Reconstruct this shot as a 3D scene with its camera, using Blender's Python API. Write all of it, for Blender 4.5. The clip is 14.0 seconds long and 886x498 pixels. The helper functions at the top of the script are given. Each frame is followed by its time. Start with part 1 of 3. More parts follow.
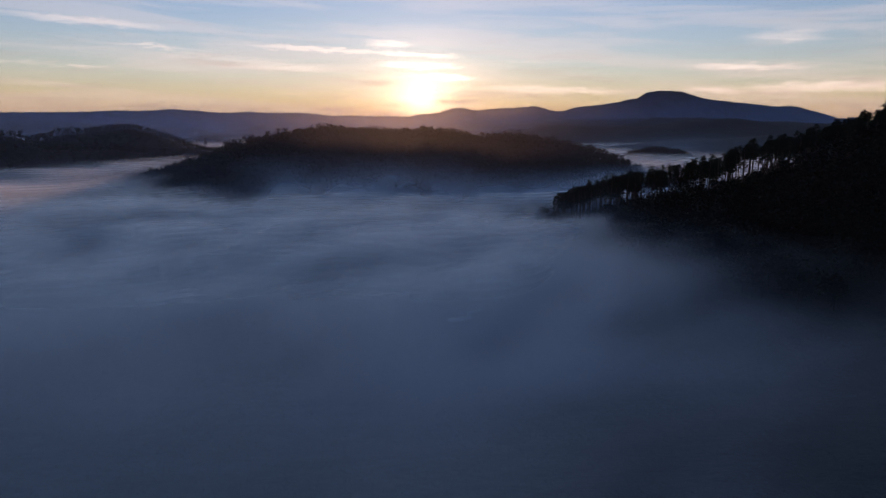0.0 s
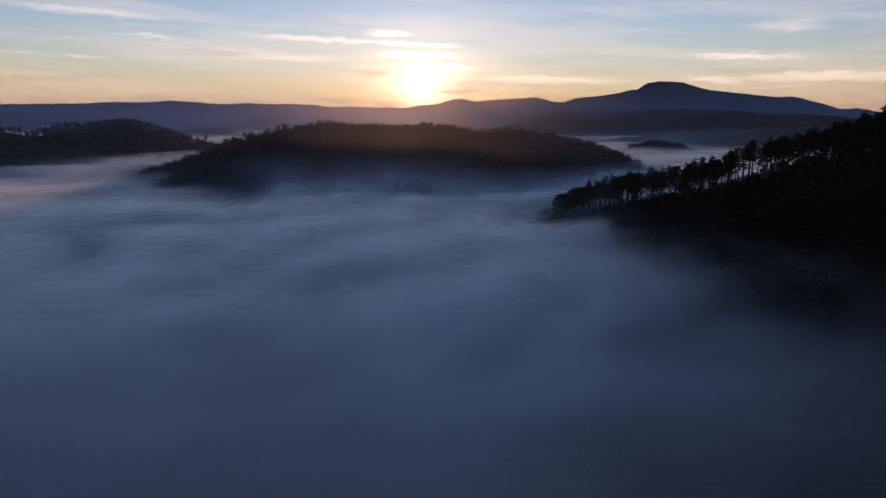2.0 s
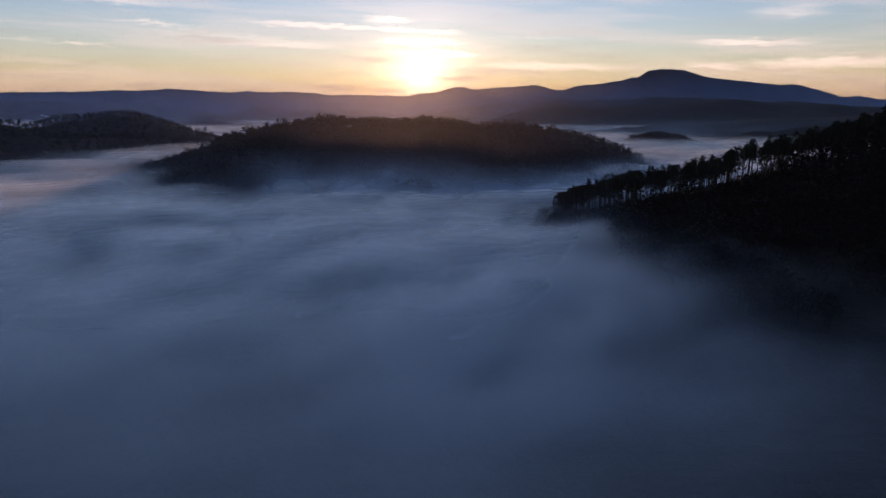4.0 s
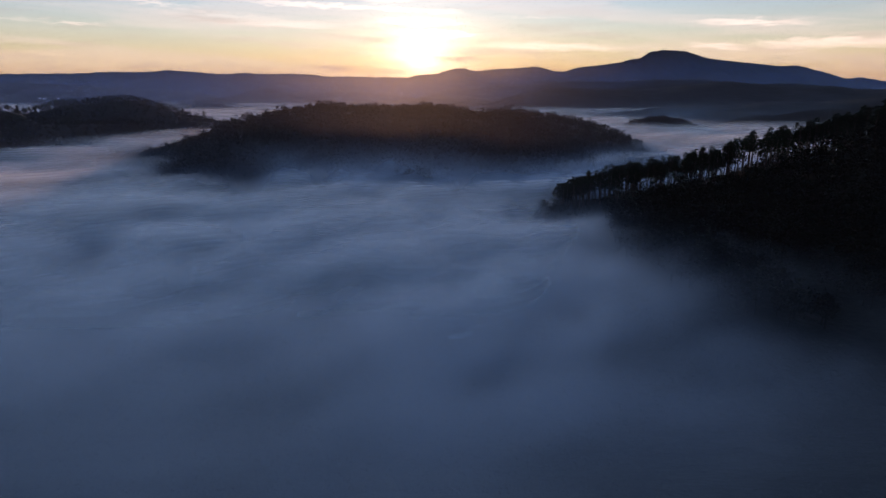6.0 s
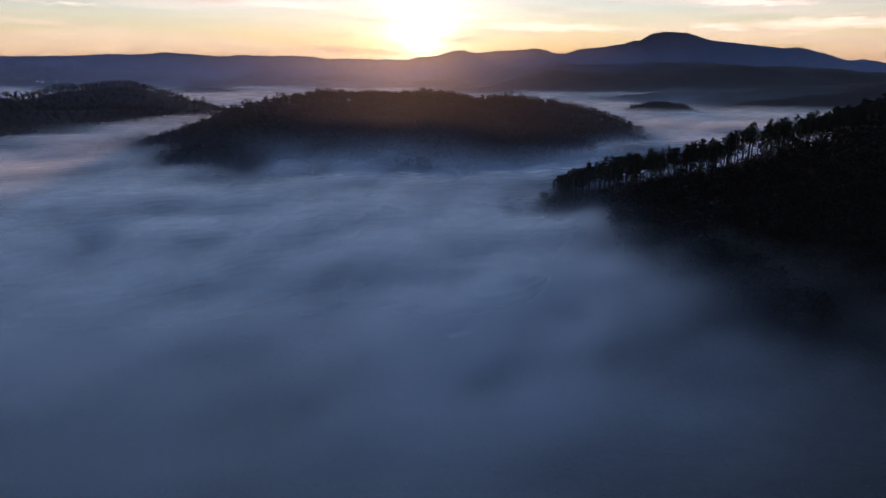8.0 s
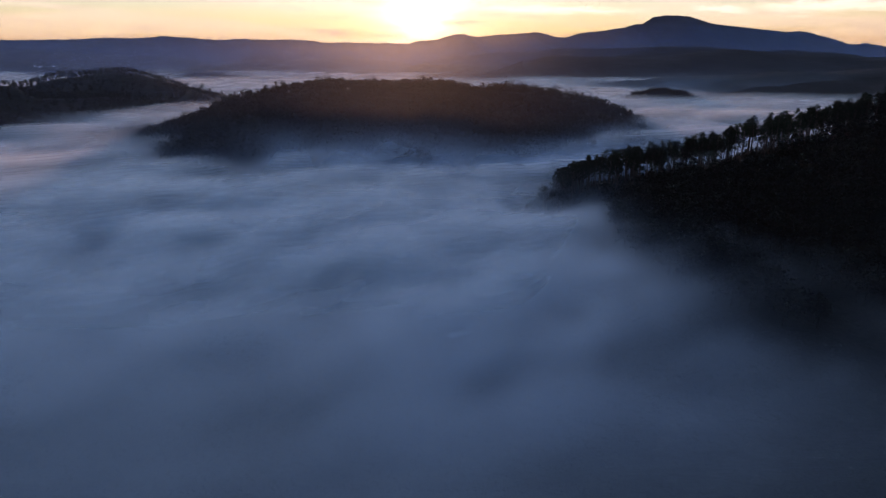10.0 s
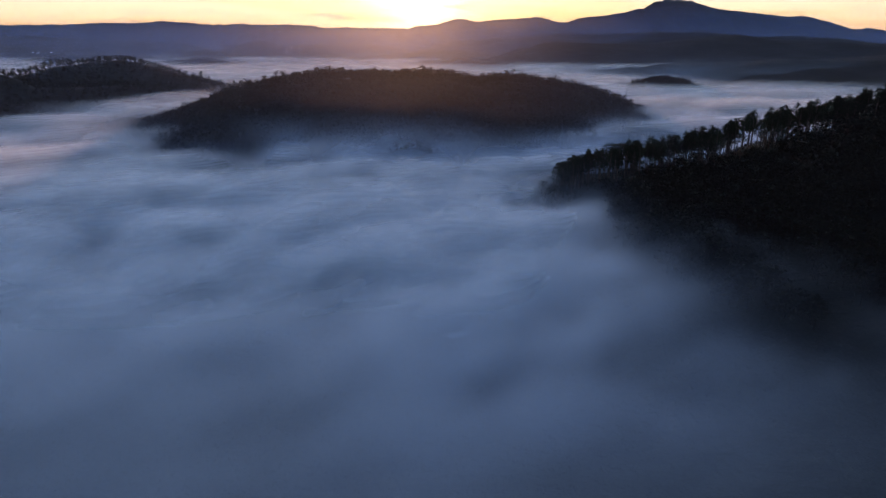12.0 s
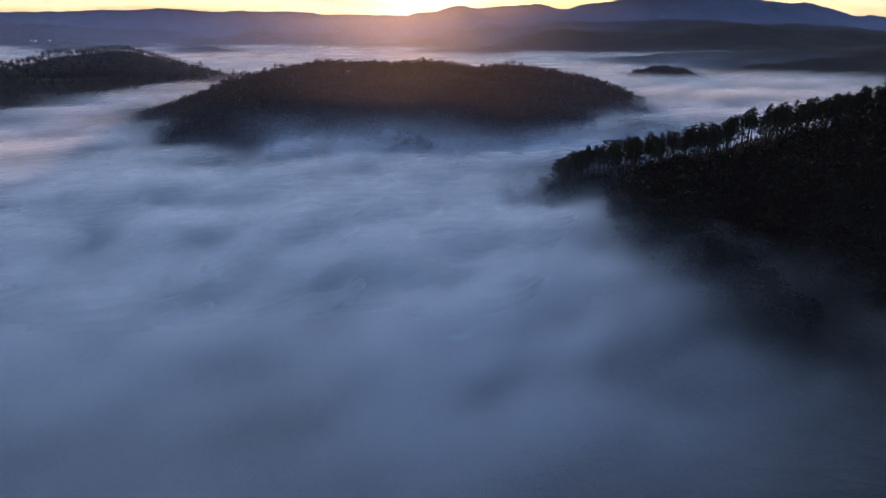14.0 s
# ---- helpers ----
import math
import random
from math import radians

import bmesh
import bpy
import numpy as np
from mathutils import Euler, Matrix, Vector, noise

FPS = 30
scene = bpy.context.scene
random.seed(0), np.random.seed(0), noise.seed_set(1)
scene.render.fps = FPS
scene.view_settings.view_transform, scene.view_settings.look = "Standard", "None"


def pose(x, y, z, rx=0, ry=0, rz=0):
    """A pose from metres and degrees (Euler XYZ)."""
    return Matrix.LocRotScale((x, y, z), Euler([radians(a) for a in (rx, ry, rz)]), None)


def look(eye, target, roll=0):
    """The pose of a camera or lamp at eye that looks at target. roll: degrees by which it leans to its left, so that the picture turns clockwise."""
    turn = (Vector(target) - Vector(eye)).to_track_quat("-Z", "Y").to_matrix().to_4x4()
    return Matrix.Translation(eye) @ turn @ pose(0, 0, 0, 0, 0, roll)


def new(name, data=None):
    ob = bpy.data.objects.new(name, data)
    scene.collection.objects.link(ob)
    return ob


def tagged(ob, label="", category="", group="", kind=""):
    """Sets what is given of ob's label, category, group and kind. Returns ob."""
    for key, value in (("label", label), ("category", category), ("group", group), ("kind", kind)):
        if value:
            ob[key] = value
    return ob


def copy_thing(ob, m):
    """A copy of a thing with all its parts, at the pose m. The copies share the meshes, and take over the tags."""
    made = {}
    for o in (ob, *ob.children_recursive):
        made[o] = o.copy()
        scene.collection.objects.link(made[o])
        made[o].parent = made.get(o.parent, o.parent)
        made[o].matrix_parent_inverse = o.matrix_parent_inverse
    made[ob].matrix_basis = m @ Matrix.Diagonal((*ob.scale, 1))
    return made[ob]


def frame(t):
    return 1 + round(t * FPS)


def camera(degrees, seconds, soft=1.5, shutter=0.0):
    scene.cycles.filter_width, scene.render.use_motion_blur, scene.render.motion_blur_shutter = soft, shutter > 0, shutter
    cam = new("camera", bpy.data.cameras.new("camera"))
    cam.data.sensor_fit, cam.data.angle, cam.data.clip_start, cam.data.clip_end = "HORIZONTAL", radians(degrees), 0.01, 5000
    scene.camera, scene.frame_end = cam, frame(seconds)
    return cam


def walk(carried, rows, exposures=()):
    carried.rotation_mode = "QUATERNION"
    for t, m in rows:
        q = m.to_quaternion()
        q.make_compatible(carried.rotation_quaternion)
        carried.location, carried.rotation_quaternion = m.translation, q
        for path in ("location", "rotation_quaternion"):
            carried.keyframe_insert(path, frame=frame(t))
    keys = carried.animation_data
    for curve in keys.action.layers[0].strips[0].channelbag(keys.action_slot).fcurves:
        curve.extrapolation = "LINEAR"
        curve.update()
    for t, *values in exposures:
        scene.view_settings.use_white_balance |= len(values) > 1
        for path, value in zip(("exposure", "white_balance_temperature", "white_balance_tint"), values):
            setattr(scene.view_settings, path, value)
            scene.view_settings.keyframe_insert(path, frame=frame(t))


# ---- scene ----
# Dawn over a mist-filled valley: a drone climbs straight up and tilts down.
cam = camera(67.0, 14.0, soft=1.3)
# seconds, height, degrees of downward tilt, roll
PATH = [(0.0, 50.0, 10.46, -0.12), (0.5, 51.5, 10.66, -0.11), (1.0, 53.3, 10.85, -0.1), (1.5, 55.0, 11.06, -0.07),
        (2.0, 56.7, 11.27, -0.05), (4.5, 65.1, 12.67, 0.0), (5.0, 66.6, 13.05, 0.01), (5.5, 68.2, 13.49, 0.01),
        (6.0, 69.7, 13.90, 0.01), (6.5, 71.2, 14.32, 0.01), (7.0, 72.6, 14.69, 0.02), (7.5, 74.0, 15.04, 0.03),
        (8.0, 75.5, 15.40, 0.03), (8.5, 76.9, 15.72, 0.03), (9.0, 78.3, 16.06, 0.03), (11.5, 85.3, 17.69, 0.03),
        (12.0, 86.7, 17.98, 0.04), (12.5, 88.2, 18.27, 0.04), (13.0, 89.7, 18.56, 0.05), (13.5, 91.1, 18.83, 0.05),
        (14.0, 92.5, 19.06, 0.05)]
EXPOSURES = [(0.0, 1.08, 6820, 31), (5.0, 1.22, 6780, 30), (9.0, 1.52, 6880, 30), (11.5, 1.8, 7020, 30), (14.0, 2.26, 7400, 30)]
walk(cam, [(t, pose(0, 0, z, 90 - tilt, roll, 0)) for t, z, tilt, roll in PATH], EXPOSURES)
scene.cycles.transparent_max_bounces = 64

# ---- world and sun ----
SUN_ELEV, SUN_AZ = 2.6, -1.9   # degrees; azimuth from +y towards +x
sun_dir = Vector((math.sin(radians(SUN_AZ)) * math.cos(radians(SUN_ELEV)),
                  math.cos(radians(SUN_AZ)) * math.cos(radians(SUN_ELEV)), math.sin(radians(SUN_ELEV))))


class Nodes:
    """Short hand for wiring a node tree."""

    def __init__(self, tree):
        self.tree = tree
        tree.nodes.clear()

    def add(self, kind, inputs=None, operation="", mode=""):
        node = self.tree.nodes.new(kind)
        if operation:
            node.operation = operation
        if mode:
            node.data_type, node.blend_type = "RGBA", mode
        for key, value in (inputs or {}).items():
            if isinstance(value, bpy.types.NodeSocket):
                self.tree.links.new(value, node.inputs[key])
            else:
                node.inputs[key].default_value = value
        return node

    def math(self, op, a, b=0.0, c=0.0, clamp=False):
        node = self.add("ShaderNodeMath", {0: a, 1: b, 2: c}, op)
        node.use_clamp = clamp
        return node.outputs[0]

    def ramp(self, fac, stops, mode="LINEAR"):
        node = self.add("ShaderNodeValToRGB", {"Fac": fac})
        ramp = node.color_ramp
        ramp.interpolation = mode
        while len(ramp.elements) < len(stops):
            ramp.elements.new(0.5)
        for e, (p, c) in zip(ramp.elements, stops):
            e.position = p
            e.color = c if len(c) == 4 else (*c, 1)
        return node.outputs[0]

    def mix(self, fac, a, b, blend="MIX"):
        node = self.add("ShaderNodeMix", {0: fac, 6: a, 7: b}, mode=blend)
        return node.outputs[2]

    def smooth(self, value, lo, hi):
        node = self.add("ShaderNodeMapRange", {0: value, 1: lo, 2: hi, 3: 0.0, 4: 1.0})
        node.interpolation_type = "SMOOTHSTEP"
        return node.outputs[0]

    def vec(self, x, y, z):
        return self.add("ShaderNodeCombineXYZ", {0: x, 1: y, 2: z}).outputs[0]

    def noise(self, vector, scale, detail=3.0, rough=0.5, distort=0.0):
        return self.add("ShaderNodeTexNoise", {"Vector": vector, "Scale": scale, "Detail": detail, "Roughness": rough,
                                               "Distortion": distort}).outputs[0]


world = bpy.data.worlds.new("dawn_sky")
world.use_nodes = True
scene.world = world
w = Nodes(world.node_tree)
air = w.add("ShaderNodeTexSky")
air.sky_type, air.sun_disc, air.sun_elevation, air.sun_rotation = "NISHITA", False, radians(SUN_ELEV), radians(SUN_AZ)
air.altitude, air.air_density, air.dust_density, air.ozone_density = 1400, 1.0, 0.12, 2.0
sky = air.outputs[0]
base = w.mix(1.0, sky, (0.072, 0.086, 0.1, 1), "MULTIPLY")
way = w.add("ShaderNodeTexCoord").outputs["Generated"]
sep = w.add("ShaderNodeSeparateXYZ", {0: way})
elev = sep.outputs[2]
turn = w.math("ARCTAN2", sep.outputs[0], sep.outputs[1])
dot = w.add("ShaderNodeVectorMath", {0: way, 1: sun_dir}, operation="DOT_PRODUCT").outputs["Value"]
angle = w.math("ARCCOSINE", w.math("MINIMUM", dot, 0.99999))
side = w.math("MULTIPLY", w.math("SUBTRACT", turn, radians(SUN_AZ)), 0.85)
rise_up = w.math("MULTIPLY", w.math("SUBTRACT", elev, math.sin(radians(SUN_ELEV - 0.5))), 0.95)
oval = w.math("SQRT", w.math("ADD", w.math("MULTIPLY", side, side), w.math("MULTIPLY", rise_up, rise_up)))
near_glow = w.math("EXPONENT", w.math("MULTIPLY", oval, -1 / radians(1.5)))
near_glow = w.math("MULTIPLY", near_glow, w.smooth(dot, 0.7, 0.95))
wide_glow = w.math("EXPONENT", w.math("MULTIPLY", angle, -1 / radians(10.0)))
# thin streaked high cloud, lit warm from below
low = w.math("EXPONENT", w.math("MULTIPLY", w.math("MAXIMUM", elev, 0.0), -1 / 0.062))
drift = w.math("ADD", w.math("MULTIPLY", elev, 12.0), w.math("MULTIPLY", turn, 0.5))
flat = w.vec(turn, drift, 0.0)
streak = w.noise(flat, 4.6, 8.0, 0.6, 0.5)
broad = w.noise(w.vec(turn, drift, 3.0), 2.4, 2.0, 0.5, 0.3)
cover = w.smooth(w.math("ADD", w.math("MULTIPLY", streak, 0.6), w.math("MULTIPLY", broad, 0.5)), 0.47, 0.64)
front = w.smooth(dot, -0.2, 1.0)
haze_col = w.mix(front, (0.03, 0.045, 0.08, 1), (0.335, 0.182, 0.084, 1))
col = w.mix(w.math("MULTIPLY", low, 0.8), base, haze_col)
cloud_col = w.mix(front, (0.04, 0.055, 0.09, 1), w.mix(low, (0.315, 0.34, 0.345, 1), (0.46, 0.335, 0.16, 1)))
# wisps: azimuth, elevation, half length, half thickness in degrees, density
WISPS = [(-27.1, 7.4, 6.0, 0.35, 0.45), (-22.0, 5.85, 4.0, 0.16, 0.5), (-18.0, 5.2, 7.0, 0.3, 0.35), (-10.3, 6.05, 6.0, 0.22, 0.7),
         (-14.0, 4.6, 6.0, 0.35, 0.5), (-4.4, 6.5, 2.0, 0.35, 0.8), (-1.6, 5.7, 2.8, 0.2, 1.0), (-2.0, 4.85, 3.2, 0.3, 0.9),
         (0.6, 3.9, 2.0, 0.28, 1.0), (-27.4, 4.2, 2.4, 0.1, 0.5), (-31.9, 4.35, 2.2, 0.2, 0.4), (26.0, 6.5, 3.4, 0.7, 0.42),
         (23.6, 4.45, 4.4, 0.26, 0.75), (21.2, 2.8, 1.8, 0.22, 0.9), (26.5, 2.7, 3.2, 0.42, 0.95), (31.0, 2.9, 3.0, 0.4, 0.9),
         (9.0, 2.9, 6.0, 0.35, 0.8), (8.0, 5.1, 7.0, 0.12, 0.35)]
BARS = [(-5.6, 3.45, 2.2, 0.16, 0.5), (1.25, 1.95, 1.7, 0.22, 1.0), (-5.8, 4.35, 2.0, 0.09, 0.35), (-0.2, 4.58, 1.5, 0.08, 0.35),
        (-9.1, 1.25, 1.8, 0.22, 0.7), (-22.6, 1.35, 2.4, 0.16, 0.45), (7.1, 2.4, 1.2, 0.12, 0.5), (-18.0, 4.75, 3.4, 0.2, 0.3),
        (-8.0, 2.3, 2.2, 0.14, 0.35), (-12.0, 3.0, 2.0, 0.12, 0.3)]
ruffle = w.math("MULTIPLY", w.math("SUBTRACT", w.noise(w.vec(turn, w.math("MULTIPLY", elev, 5.0), 7.0), 34.0, 6.0, 0.62), 0.5), 0.02)
ruffled = w.math("ADD", elev, ruffle)


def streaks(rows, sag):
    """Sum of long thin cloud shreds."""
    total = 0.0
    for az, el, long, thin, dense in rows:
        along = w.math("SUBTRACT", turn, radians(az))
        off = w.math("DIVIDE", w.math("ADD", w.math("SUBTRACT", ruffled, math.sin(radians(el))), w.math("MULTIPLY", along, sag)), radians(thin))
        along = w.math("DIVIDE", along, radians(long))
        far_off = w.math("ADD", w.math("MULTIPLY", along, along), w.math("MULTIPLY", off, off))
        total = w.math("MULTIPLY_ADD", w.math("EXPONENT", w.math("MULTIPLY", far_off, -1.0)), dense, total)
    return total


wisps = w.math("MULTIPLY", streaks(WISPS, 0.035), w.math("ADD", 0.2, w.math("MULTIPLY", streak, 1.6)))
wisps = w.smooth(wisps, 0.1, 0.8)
veil_share = w.math("MULTIPLY", cover, w.math("ADD", 0.3, w.math("MULTIPLY", low, 0.45)))
col = w.mix(veil_share, col, cloud_col)
lit_cloud = w.mix(front, (0.05, 0.065, 0.10, 1), w.mix(low, (0.47, 0.47, 0.44, 1), (0.62, 0.475, 0.27, 1)))
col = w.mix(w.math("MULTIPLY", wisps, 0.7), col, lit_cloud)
grey = w.noise(w.vec(turn, w.math("MULTIPLY", elev, 9.0), 4.0), 8.0, 4.0, 0.5, 0.4)
bars = w.math("MULTIPLY", w.smooth(grey, 0.54, 0.7), w.math("MULTIPLY", low, 0.7))
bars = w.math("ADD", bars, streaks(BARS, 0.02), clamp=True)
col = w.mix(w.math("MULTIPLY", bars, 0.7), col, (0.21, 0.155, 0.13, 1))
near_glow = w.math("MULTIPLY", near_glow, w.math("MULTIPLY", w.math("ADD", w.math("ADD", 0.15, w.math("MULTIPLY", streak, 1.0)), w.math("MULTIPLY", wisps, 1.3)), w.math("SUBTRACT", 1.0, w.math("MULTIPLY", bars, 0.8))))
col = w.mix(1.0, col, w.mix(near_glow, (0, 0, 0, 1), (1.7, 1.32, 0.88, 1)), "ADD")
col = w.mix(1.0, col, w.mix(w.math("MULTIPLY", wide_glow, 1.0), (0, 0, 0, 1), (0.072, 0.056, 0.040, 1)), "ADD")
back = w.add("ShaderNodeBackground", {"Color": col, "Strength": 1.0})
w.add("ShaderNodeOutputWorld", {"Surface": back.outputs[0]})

sun = bpy.data.lights.new("sun", "SUN")
sun.energy, sun.angle, sun.color = 0.45, radians(2.0), (1.0, 0.62, 0.32)
sun_ob = new("sun", sun)
sun_ob.matrix_world = look(sun_dir * 100, (0, 0, 0))


# ---- materials ----
def material(name):
    m = bpy.data.materials.new(name)
    m.use_nodes = True
    return m, Nodes(m.node_tree)


def finish(n, shader):
    n.add("ShaderNodeOutputMaterial", {"Surface": shader})


def foliage(name, dark, light, rough=0.8):
    m, n = material(name)
    geo = n.add("ShaderNodeNewGeometry")
    spot = n.noise(geo.outputs["Position"], 0.05, 2.0)
    rnd = n.math("ADD", n.math("MULTIPLY", geo.outputs["Random Per Island"], 0.6), n.math("MULTIPLY", spot, 0.6))
    col = n.ramp(rnd, [(0.1, dark), (0.9, light)])
    finish(n, n.add("ShaderNodeBsdfPrincipled", {"Base Color": col, "Roughness": rough, "Specular IOR Level": 0.05}).outputs[0])
    return m


NEEDLES = foliage("pine_needles", (0.010, 0.015, 0.009), (0.030, 0.038, 0.018))
LEAVES = foliage("broad_leaves", (0.008, 0.010, 0.007), (0.022, 0.023, 0.014))


def bark_material():
    m, n = material("pine_bark")
    pos = n.add("ShaderNodeTexCoord").outputs["Object"]
    grain = n.noise(n.add("ShaderNodeMapping", {0: pos, 3: (6, 6, 1.2)}).outputs[0], 2.0, 5.0, 0.6)
    col = n.ramp(grain, [(0.3, (0.035, 0.026, 0.02)), (0.7, (0.12, 0.085, 0.06))])
    bump = n.add("ShaderNodeBump", {"Height": grain, "Strength": 0.6, "Distance": 0.05}).outputs[0]
    finish(n, n.add("ShaderNodeBsdfPrincipled", {"Base Color": col, "Roughness": 0.95, "Normal": bump}).outputs[0])
    return m


BARK = bark_material()


def ground_material(name, far=False):
    m, n = material(name)
    pos = n.add("ShaderNodeNewGeometry").outputs["Position"]
    a = n.noise(pos, 0.012, 5.0, 0.6)
    b = n.noise(pos, 0.11 if not far else 0.03, 4.0, 0.65)
    mixv = n.math("ADD", n.math("MULTIPLY", a, 0.5), n.math("MULTIPLY", b, 0.5))
    col = n.ramp(mixv, [(0.3, (0.008, 0.011, 0.008)), (0.55, (0.015, 0.018, 0.012)), (0.75, (0.03, 0.027, 0.02))])
    bump = n.add("ShaderNodeBump", {"Height": b, "Strength": 0.9, "Distance": 3.0 if not far else 14.0}).outputs[0]
    finish(n, n.add("ShaderNodeBsdfPrincipled", {"Base Color": col, "Roughness": 0.95, "Specular IOR Level": 0.1,
                                                 "Normal": bump}).outputs[0])
    return m


GROUND = ground_material("forest_floor")
FAR_FOREST = ground_material("distant_forest", True)


def mist_material(name, density, albedo, soft, scale, flatten=1.0, grazing=0.0, sheen=0.0, lit=0.0, ahead=0.0, billow=False):
    """Droplets on a thin sheet: what share of the light it stops follows a 3D cloud pattern and the mesh's own thickness.
    billow: only the swollen parts of the pattern reach up into the higher sheets. ahead: share of light scattered onwards."""
    m, n = material(name)
    pos = n.add("ShaderNodeNewGeometry").outputs["Position"]
    turned = n.add("ShaderNodeMapping", {0: pos, 2: (0, 0, radians(-38))}).outputs[0]
    stretched = n.add("ShaderNodeMapping", {0: turned, 3: (0.7, 1.15, flatten)}).outputs[0]
    big = n.noise(stretched, scale, 2.0, 0.45, 0.25)
    fine = n.noise(stretched, scale * 3.3, 2.0, 0.45, 0.25)
    # small curls melt together farther up the valley
    depth = n.add("ShaderNodeSeparateXYZ", {0: pos}).outputs[1]
    share = n.math("SUBTRACT", 0.48, n.math("MULTIPLY", n.smooth(depth, 280.0, 700.0), 0.36))
    cloud = n.math("ADD", n.math("MULTIPLY", big, n.math("SUBTRACT", 1.0, share)), n.math("MULTIPLY", fine, share))
    even = n.math("SUBTRACT", 1.0, n.math("MULTIPLY", n.smooth(depth, 450.0, 1100.0), 0.7))
    even = n.math("MULTIPLY", even, n.math("ADD", 0.45, n.math("MULTIPLY", n.smooth(depth, 90.0, 260.0), 0.55)))
    cloud = n.math("ADD", 0.53, n.math("MULTIPLY", n.math("SUBTRACT", cloud, 0.53), even))
    layer = n.add("ShaderNodeAttribute")
    layer.attribute_name = "thickness"
    thick = layer.outputs["Fac"]
    middle = 0.5
    if billow:
        high = n.add("ShaderNodeAttribute")
        high.attribute_name = "billow"
        middle = high.outputs["Fac"]
    node = n.add("ShaderNodeMapRange", {0: n.math("SUBTRACT", cloud, middle), 1: -soft, 2: soft, 3: 0.0, 4: 1.0})
    node.interpolation_type = "SMOOTHSTEP"
    keep = n.math("MULTIPLY", n.math("MULTIPLY", node.outputs[0], thick), density, clamp=True)
    drops = n.add("ShaderNodeBsdfPrincipled", {"Base Color": albedo, "Roughness": 0.56, "IOR": 1.95, "Specular IOR Level": grazing,
                                               "Sheen Weight": sheen, "Sheen Roughness": 0.32, "Sheen Tint": (1.0, 0.87, 0.82, 1)}).outputs[0]
    if lit:   # droplets that pass on light from behind
        glow = n.add("ShaderNodeBsdfTranslucent", {"Color": albedo}).outputs[0]
        drops = n.add("ShaderNodeMixShader", {0: lit, 1: drops, 2: glow}).outputs[0]
    if ahead:   # droplets that scatter light onwards, close to the way it came
        on = n.add("ShaderNodeBsdfRefraction", {"Color": (0.95, 0.84, 0.74, 1), "Roughness": 0.8, "IOR": 1.3}).outputs[0]
        drops = n.add("ShaderNodeMixShader", {0: ahead, 1: drops, 2: on}).outputs[0]
    clear = n.add("ShaderNodeBsdfTransparent").outputs[0]
    finish(n, n.add("ShaderNodeMixShader", {0: keep, 1: clear, 2: drops}).outputs[0])
    return m


# ---- helpers for meshes ----
def lattice(ix, iy, seed):
    h = np.sin(ix * 127.1 + iy * 311.7 + seed * 74.7) * 43758.5453
    return h - np.floor(h)


def value_noise(x, y, seed=0):
    ix, iy = np.floor(x), np.floor(y)
    fx, fy = x - ix, y - iy
    fx, fy = fx * fx * (3 - 2 * fx), fy * fy * (3 - 2 * fy)
    a, b = lattice(ix, iy, seed), lattice(ix + 1, iy, seed)
    c, d = lattice(ix, iy + 1, seed), lattice(ix + 1, iy + 1, seed)
    return (a + (b - a) * fx) * (1 - fy) + (c + (d - c) * fx) * fy - 0.5


def fbm(x, y, size, seed=0, octaves=4):
    total, amp = 0.0, 1.0
    for k in range(octaves):
        total = total + amp * value_noise(x / size * 2 ** k, y / size * 2 ** k, seed + 7 * k)
        amp *= 0.5
    return total


def mesh_object(name, verts, faces, mat, parent=None):
    """verts: n x 3, faces: m x 3 or m x 4 arrays."""
    me = bpy.data.meshes.new(name)
    faces = np.asarray(faces, dtype=np.int32)
    k = faces.shape[1]
    me.vertices.add(len(verts))
    me.vertices.foreach_set("co", np.asarray(verts, dtype=np.float32).ravel())
    me.loops.add(faces.size)
    me.loops.foreach_set("vertex_index", faces.ravel())
    me.polygons.add(len(faces))
    me.polygons.foreach_set("loop_start", np.arange(0, faces.size, k, dtype=np.int32))
    me.polygons.foreach_set("loop_total", np.full(len(faces), k, dtype=np.int32))
    me.update(calc_edges=True)
    me.materials.append(mat)
    ob = new(name, me)
    if parent:
        ob.parent = parent
    return ob


def grid_faces(rows, cols):
    i = np.arange(rows - 1)[:, None] * cols + np.arange(cols - 1)[None, :]
    i = i.ravel()
    return np.stack([i, i + 1, i + cols + 1, i + cols], 1)


def smooth_shade(ob):
    ob.data.polygons.foreach_set("use_smooth", np.ones(len(ob.data.polygons), dtype=bool))
    return ob


def spread(lo, mid, hi, n, k=3.2):
    """Coordinates from lo to hi, close together about mid."""
    a = np.linspace(-1, 1, n)
    s = np.sinh(k * a) / math.sinh(k)
    return np.where(s < 0, mid + s * (mid - lo), mid + s * (hi - mid))


# ---- terrain ----
FLOOR = -34.0
